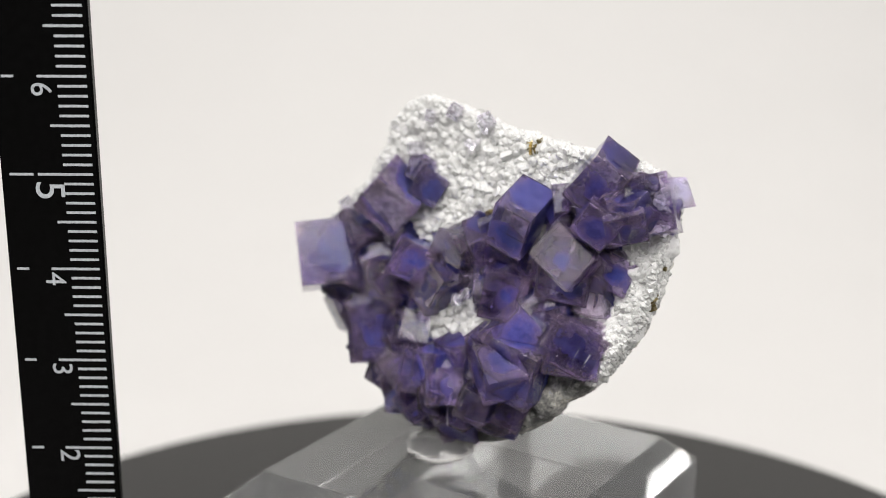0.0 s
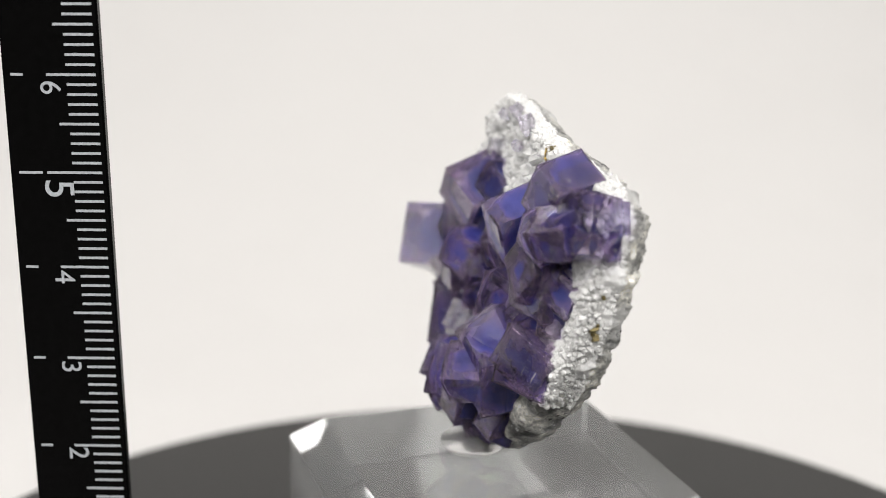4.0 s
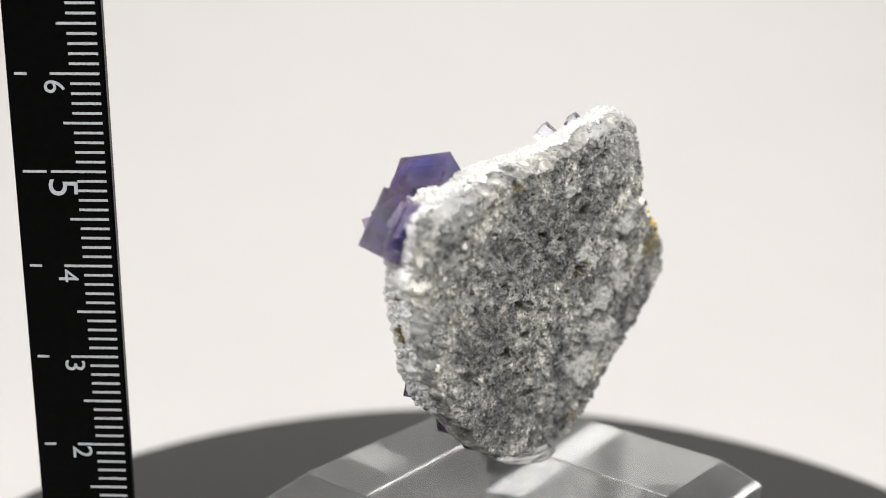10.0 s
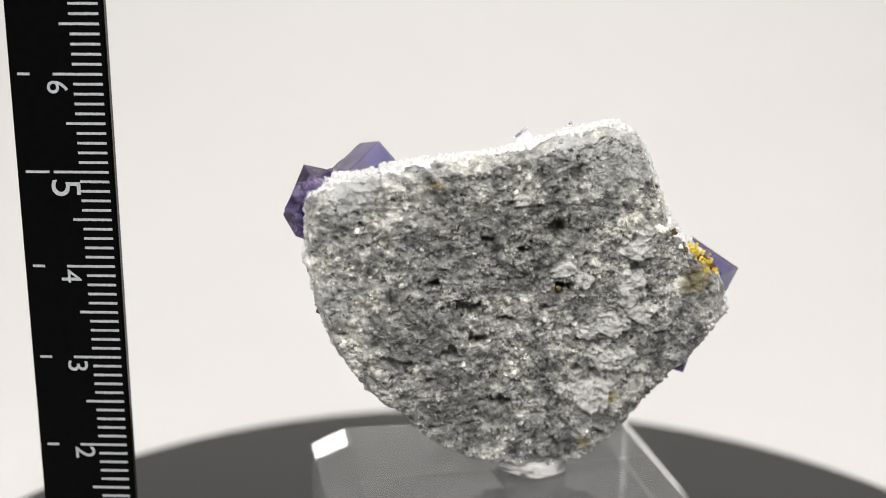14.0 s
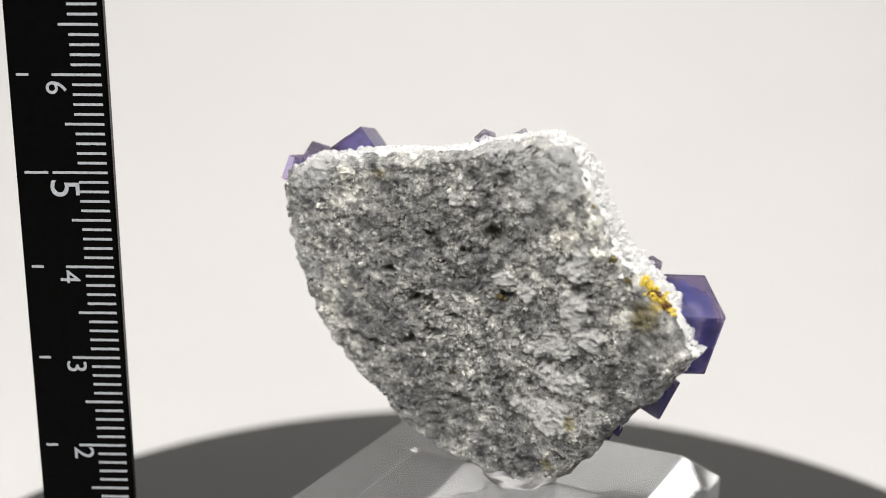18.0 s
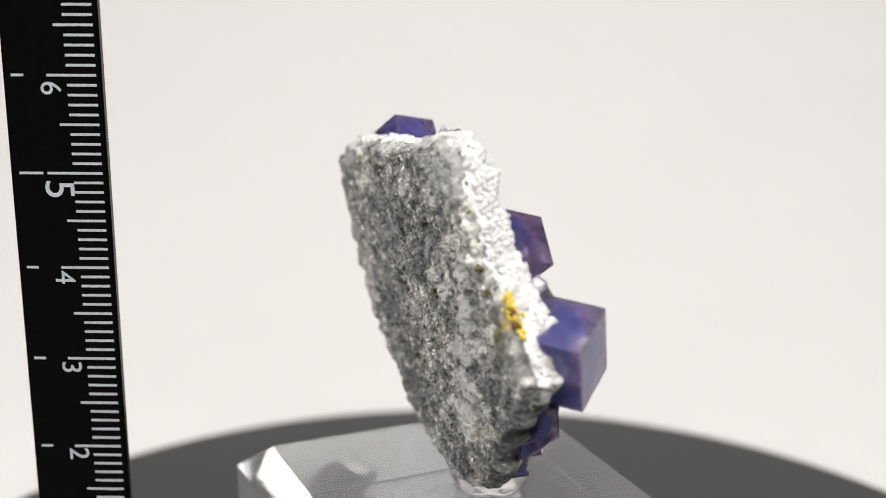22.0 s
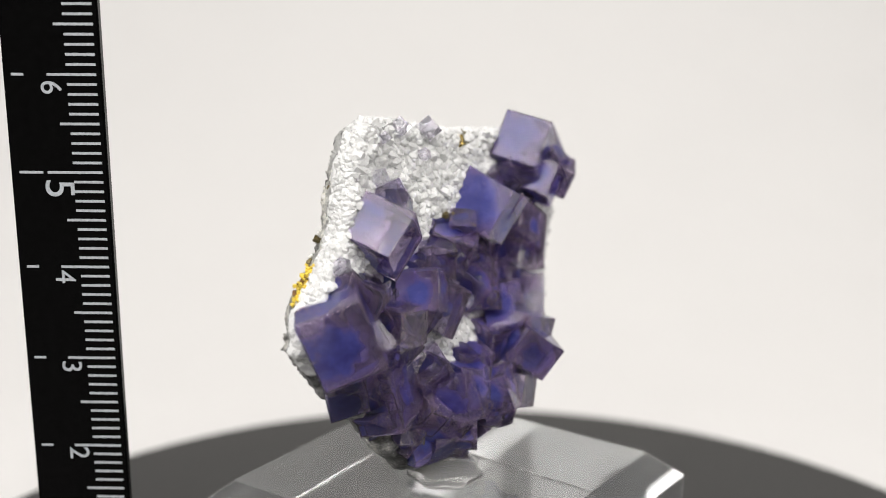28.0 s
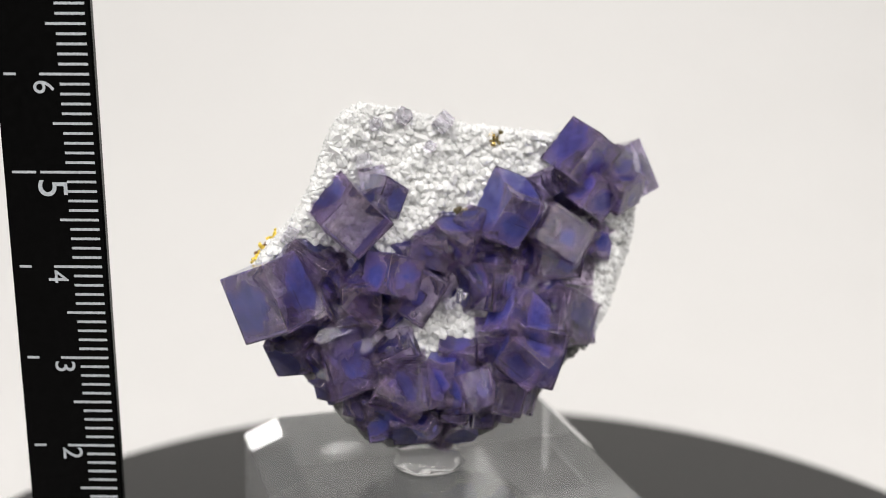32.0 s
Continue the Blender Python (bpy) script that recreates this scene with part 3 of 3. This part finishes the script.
def chips():
    """Small pale broken splinters of fluorite between the lower cubes."""
    rng = random.Random(12)
    for _ in range(36):
        u, v = rng.uniform(-1.9, 2.1), rng.uniform(-2.7, 0.3)
        if inside(u, v, PURPLE) and not gap(u, v):
            s = rng.uniform(0.10, 0.26)
            fluorite(u, v, front(u, v) + rng.uniform(0.22, 0.42), rng.uniform(-180, 180), rng.uniform(-60, 60), rng.uniform(-180, 180), s, s * rng.uniform(0.5, 1), s * rng.uniform(0.3, 0.7), PALE, 2)


chips()


def quartz_point(s, rng):
    """Points and faces of one stubby six-sided quartz crystal of size s."""
    long = s * rng.uniform(0.7, 1.6)
    pts = []
    for z, r in ((-long * 0.6, s * 0.5), (long * 0.35, s * 0.42)):
        for i in range(6):
            a = math.pi / 3 * i
            pts.append((r * math.cos(a) * rng.uniform(0.85, 1.1), r * math.sin(a) * rng.uniform(0.85, 1.1), z))
    pts.append((s * rng.uniform(-0.12, 0.12), s * rng.uniform(-0.12, 0.12), long * 0.35 + s * rng.uniform(0.14, 0.46)))
    faces = [(i, (i + 1) % 6, 6 + (i + 1) % 6, 6 + i) for i in range(6)] + [(6 + i, 6 + (i + 1) % 6, 12) for i in range(6)] + [(5, 4, 3, 2, 1, 0)]
    return pts, faces


def druse():
    """White quartz crust: single larger crystals, and the fine grains as one crust."""
    rng = random.Random(21)
    shapes = []
    for _ in range(8):
        pts, faces = quartz_point(1.0, rng)
        me = bpy.data.meshes.new("quartz_crystal")
        me.from_pydata([Vector(p) * U0 * 0.16 for p in pts], [], faces)
        me.materials.append(QUARTZ_CLEAR)
        shapes.append(me)
    bare = lambda u, v: not inside(u, v, PURPLE) or gap(u, v)
    count = 0
    allpts, allfaces = [], []
    for k in range(18000):
        a = rng.uniform(0, 2 * math.pi)
        edge = rng.random() < 0.35
        f = rng.uniform(0.91, 1.0) if edge else math.sqrt(rng.random()) * 0.97
        r = reach(a) * f
        u, v = HUB[0] + r * math.cos(a), HUB[1] + r * math.sin(a)
        if v < -2.0 or u > 1.1 and v < -1.35 or u < -1.0 and v < -0.75 or (not edge and not bare(u, v)):
            continue
        if edge and (u < -1.7 and v < -0.9 or u > 1.6 and rng.random() < 0.15):
            continue
        top = front(u, v)
        low = 0.30 if u > 1.6 else 0.5
        h = rng.uniform(0.62 if u < -1.5 else low, 1.0) * top if edge and f > 0.95 else top - rng.uniform(0.02, 0.09)
        lean = pose(0, 0, 0, rng.gauss(0, 32), rng.gauss(0, 32), rng.uniform(0, 360))
        if edge and f > 0.95:
            out = Vector((math.cos(a), math.sin(a), 0.6)).to_track_quat("Z", "Y").to_matrix().to_4x4()
            lean = out @ lean
        if count < 280 and bare(u, v) and not edge and rng.random() < 0.2:
            count += 1
            ob = new("quartz_crystal", rng.choice(shapes))
            ob.parent = SPECIMEN
            k = rng.uniform(0.6, 1.5) * (0.5 if u > 1.6 else 1.0)
            ob.matrix_basis = SLAB @ Matrix.Translation(Vector((u, v, h)) * U0) @ lean @ Matrix.Diagonal((k, k, k, 1))
            continue
        pts, faces = quartz_point(rng.choice((0.05, 0.06, 0.07, 0.09, 0.11, 0.14, 0.19)) * (0.6 if u > 1.6 else 1.0), rng)
        n = len(allpts)
        for p in pts:
            q = lean @ Vector(p)
            allpts.append(((u + q.x) * U0, (v + q.y) * U0, (h + q.z) * U0))
        allfaces += [tuple(i + n for i in f) for f in faces]
    for _ in range(12000):
        # fine grains down the slab's edge
        a = rng.uniform(-0.55, 3.18)
        r = reach(a) * rng.uniform(0.985, 1.012)
        u, v = HUB[0] + r * math.cos(a), HUB[1] + r * math.sin(a)
        h = rng.uniform(0.16 if u > 2.3 else 0.66 if u > -0.4 else 0.58, 0.98) * front(u, v)
        lean = Vector((math.cos(a), math.sin(a), 0.2)).to_track_quat("Z", "Y").to_matrix().to_4x4() @ pose(0, 0, 0, rng.gauss(0, 35), rng.gauss(0, 35), rng.uniform(0, 360))
        pts, faces = quartz_point(rng.choice((0.04, 0.05, 0.07, 0.09, 0.12)) * (1.3 if u < -1.2 else 1.0), rng)
        n = len(allpts)
        for p in pts:
            q = lean @ Vector(p)
            allpts.append(((u + q.x) * U0, (v + q.y) * U0, (h + q.z) * U0))
        allfaces += [tuple(i + n for i in f) for f in faces]
    for _ in range(34):
        # the clear massif beside the corner cubes
        u, v, h = rng.uniform(2.85, 3.40), rng.uniform(0.75, 1.74), rng.uniform(0.30, 0.58)
        if u - 3.0 > 1.9 - v:
            continue
        ob = new("quartz_crystal", rng.choice(shapes))
        ob.parent = SPECIMEN
        k = rng.uniform(1.0, 2.0)
        ob.matrix_basis = SLAB @ Matrix.Translation(Vector((u, v, h)) * U0) @ pose(0, 0, 0, rng.uniform(-50, 50), rng.uniform(10, 90), rng.uniform(0, 360)) @ Matrix.Diagonal((k, k, k, 1))
    me = bpy.data.meshes.new("quartz_crust")
    me.from_pydata(allpts, [], allfaces)
    me.materials.append(QUARTZ_CLEAR)
    ob = new("quartz_crust", me)
    ob.parent = SPECIMEN
    ob.matrix_basis = SLAB
    tagged(ob, "sparkling crust of tiny white quartz crystals", kind="stuff")


druse()


def grit():
    """Broken grains that make the slab's back rough."""
    rng = random.Random(33)
    pts, faces = [], []
    shell = [(x, y, z) for x in (-1, 1) for y in (-1, 1) for z in (-1, 1)]
    quads = [(0, 1, 3, 2), (4, 6, 7, 5), (0, 4, 5, 1), (2, 3, 7, 6), (0, 2, 6, 4), (1, 5, 7, 3)]
    for _ in range(11000):
        a = rng.uniform(0, 2 * math.pi)
        r = reach(a) * math.sqrt(rng.random()) * 0.985
        u, v = HUB[0] + r * math.cos(a), HUB[1] + r * math.sin(a)
        if pit(u, v) > 0.02 or crust(u, v) > 0.3 or crag(u, v, 0, 1.6, 130.0) < -0.25 and rng.random() < 0.7:
            continue
        s = 0.5 * rng.choice((0.02, 0.025, 0.03, 0.03, 0.04, 0.05, 0.06, 0.08))
        turn = pose(0, 0, 0, rng.gauss(0, 30), rng.gauss(0, 30), rng.uniform(0, 360))
        n = len(pts)
        h = back(u, v) + 0.1 * s
        for p in shell:
            q = turn @ Vector([c * s * rng.uniform(0.35, 1.25) * k for c, k in zip(p, (1.0, 0.85, 0.5))])
            pts.append(((u + q.x) * U0, (v + q.y) * U0, (h + q.z) * U0))
        faces += [tuple(i + n for i in f) for f in quads]
    me = bpy.data.meshes.new("rock_grit")
    me.from_pydata(pts, [], faces)
    me.materials.append(GRIT)
    ob = new("rock_grit", me)
    ob.parent = SPECIMEN
    ob.matrix_basis = SLAB
    tagged(ob, "broken grey and white mineral grains", kind="stuff")


grit()


def grains(name, mat, u, v, h, spread, count, size, label, seed):
    """A little cluster of angular metallic or ochre grains, one part."""
    rng = random.Random(seed)
    bm = bmesh.new()
    for _ in range(count):
        s = size * rng.uniform(0.5, 1.2) * U0
        m = Matrix.Translation(Vector((u + rng.gauss(0, spread), v + rng.gauss(0, spread), h + rng.gauss(0, spread * 0.5))) * U0)
        m = m @ pose(0, 0, 0, rng.uniform(0, 90), rng.uniform(0, 90), rng.uniform(0, 90)) @ Matrix.Diagonal((s, s * rng.uniform(0.6, 1.2), s * rng.uniform(0.6, 1.2), 1))
        bmesh.ops.create_cube(bm, size=1, matrix=m)
    ob = part(name, bm, mat, SPECIMEN, label)
    ob.matrix_basis = SLAB


grains("pyrite_cluster", BRASS_DARK, 1.10, 1.96, 0.53, 0.06, 60, 0.075, "tarnished brassy pyrite grains", 1)
grains("pyrite_cluster", GOLD, 0.92, 1.98, 0.56, 0.05, 26, 0.06, "bright brassy pyrite grains", 2)
grains("pyrite_cluster", BRASS_DARK, 3.36, 0.36, 0.34, 0.035, 14, 0.07, "dark brassy pyrite grains", 3)
grains("pyrite_cluster", BRASS_DARK, 3.25, -0.21, 0.30, 0.05, 30, 0.08, "dark brassy pyrite grains", 4)
grains("pyrite_cluster", BRASS_DARK, 0.32, 0.78, 0.62, 0.05, 16, 0.07, "dark brassy pyrite grains", 5)
grains("ochre_patch", OCHRE, -2.73, 0.41, 0.33, 0.070, 260, 0.045, "ochre yellow iron stained grains", 6)
grains("ochre_patch", OCHRE, -2.89, 0.25, 0.32, 0.080, 320, 0.045, "ochre yellow iron stained grains", 7)
grains("ochre_patch", OCHRE, -3.03, 0.07, 0.31, 0.065, 240, 0.042, "ochre yellow iron stained grains", 8)
grains("ochre_patch", RUST, -2.88, 0.36, 0.29, 0.035, 50, 0.060, "dark brown iron stained grains", 13)
grains("ochre_patch", RUST, -3.01, 0.18, 0.28, 0.040, 60, 0.060, "dark brown iron stained grains", 14)
grains("pyrite_cluster", BRASS_DARK, -2.33, 0.88, 0.12, 0.03, 10, 0.05, "dark brassy pyrite grains", 15)
grains("pyrite_cluster", BRASS_DARK, -2.54, 0.60, 0.12, 0.03, 10, 0.05, "dark brassy pyrite grains", 16)
grains("pyrite_cluster", GOLD, 2.96, 0.82, -0.14, 0.02, 4, 0.04, "bright brassy pyrite grains", 9)
grains("pyrite_cluster", BRASS_DARK, 0.52, -1.50, -0.03, 0.03, 5, 0.04, "dark brassy pyrite grains", 10)
grains("pyrite_cluster", BRASS_DARK, -0.46, 0.04, 0.0, 0.035, 8, 0.045, "dark brassy pyrite grains", 11)
grains("pyrite_cluster", BRASS_DARK, -1.95, 1.58, 0.20, 0.03, 6, 0.05, "dark brassy pyrite grains", 12)

# ---- putty ----


def putty():
    c = SLAB @ (Vector((-0.35, -3.2, 0.55)) * U0)
    bm = bmesh.new()
    bmesh.ops.create_uvsphere(bm, u_segments=32, v_segments=16, radius=1)
    for w in bm.verts:
        k = 1 + 0.15 * noise.noise(w.co * 2)
        z = max(w.co.z * 0.24, -0.14)
        w.co = (c.x + w.co.x * k * 0.62 * U0, c.y + w.co.y * k * 0.62 * U0, BLOCK_TOP + (0.16 + z) * U0)
    ob = link("mounting_putty", bm, PUTTY, smooth=True)
    return tagged(ob, "blob of clear mounting putty on the acrylic block", "putty")


PUTTY_BLOB = putty()

# ---- ruler ----


def ruler():
    """Local frame: x across, z up along the scale from zero, -y towards the eye; the right edge is x = 0."""
    ob = new("ruler")
    cm = 0.01
    bm = bmesh.new()
    box(bm, -1.0 * cm, 0, 0, 0.12 * cm, -0.84 * cm, 12.0 * cm)
    bmesh.ops.bevel(bm, geom=bm.edges[:], offset=0.02 * cm, segments=2, affect="EDGES")
    part("blade", bm, BLACK, ob)

    def tick(x0, x1, z, thick=0.026):
        b = bmesh.new()
        box(b, x0 * cm, x1 * cm, -0.004 * cm, 0.002 * cm, (z - thick / 2) * cm, (z + thick / 2) * cm)
        part("tick_mark", b, INK, ob)

    for i in range(8, 81):
        z = i / 10
        if i % 50 == 0:
            tick(-0.62, -0.055, z)
            tick(-0.91, -0.665, z)
        elif i % 10 == 0:
            tick(-0.555, -0.055, z)
            tick(-0.915, -0.79, z)
        elif i % 5 == 0:
            tick(-0.455, -0.055, z)
        else:
            tick(-0.355, -0.055, z)

    def digit(text, size, x, z):
        cu = bpy.data.curves.new("digit", "FONT")
        cu.body, cu.size, cu.extrude, cu.align_x, cu.align_y = text, size * cm, 0.003 * cm, "CENTER", "CENTER"
        tmp = new("digit", cu)
        me = bpy.data.meshes.new_from_object(tmp.evaluated_get(bpy.context.evaluated_depsgraph_get()))
        bpy.data.objects.remove(tmp)
        me.materials.append(INK)
        d = new("digit", me)
        d.parent = ob
        d.matrix_basis = Matrix.Translation((x * cm, -0.003 * cm, z * cm)) @ Matrix.Rotation(radians(90), 4, "X") @ Matrix.Rotation(radians(-90), 4, "Z")

    digit("6", 0.30, -0.53, 5.87)
    digit("5", 0.43, -0.52, 4.83)
    digit("4", 0.30, -0.53, 3.89)
    digit("3", 0.30, -0.53, 2.90)
    digit("2", 0.30, -0.52, 1.91)
    return tagged(ob, "upright black plastic centimetre ruler with white markings", "ruler")


RULER = ruler()
RULER.matrix_world = pose(-0.03800, -0.00592, 0.00848, 0.286, -0.438, 0.280)


def motions():
    """The platter, block, putty and specimen turn together at a steady rate."""
    for thing in (TURNTABLE, BLOCK, PUTTY_BLOB, SPECIMEN):
        walk(thing, [(t, pose(0, 0, 0, 0, 0, -9.715 * t)) for t in range(33)])


motions()
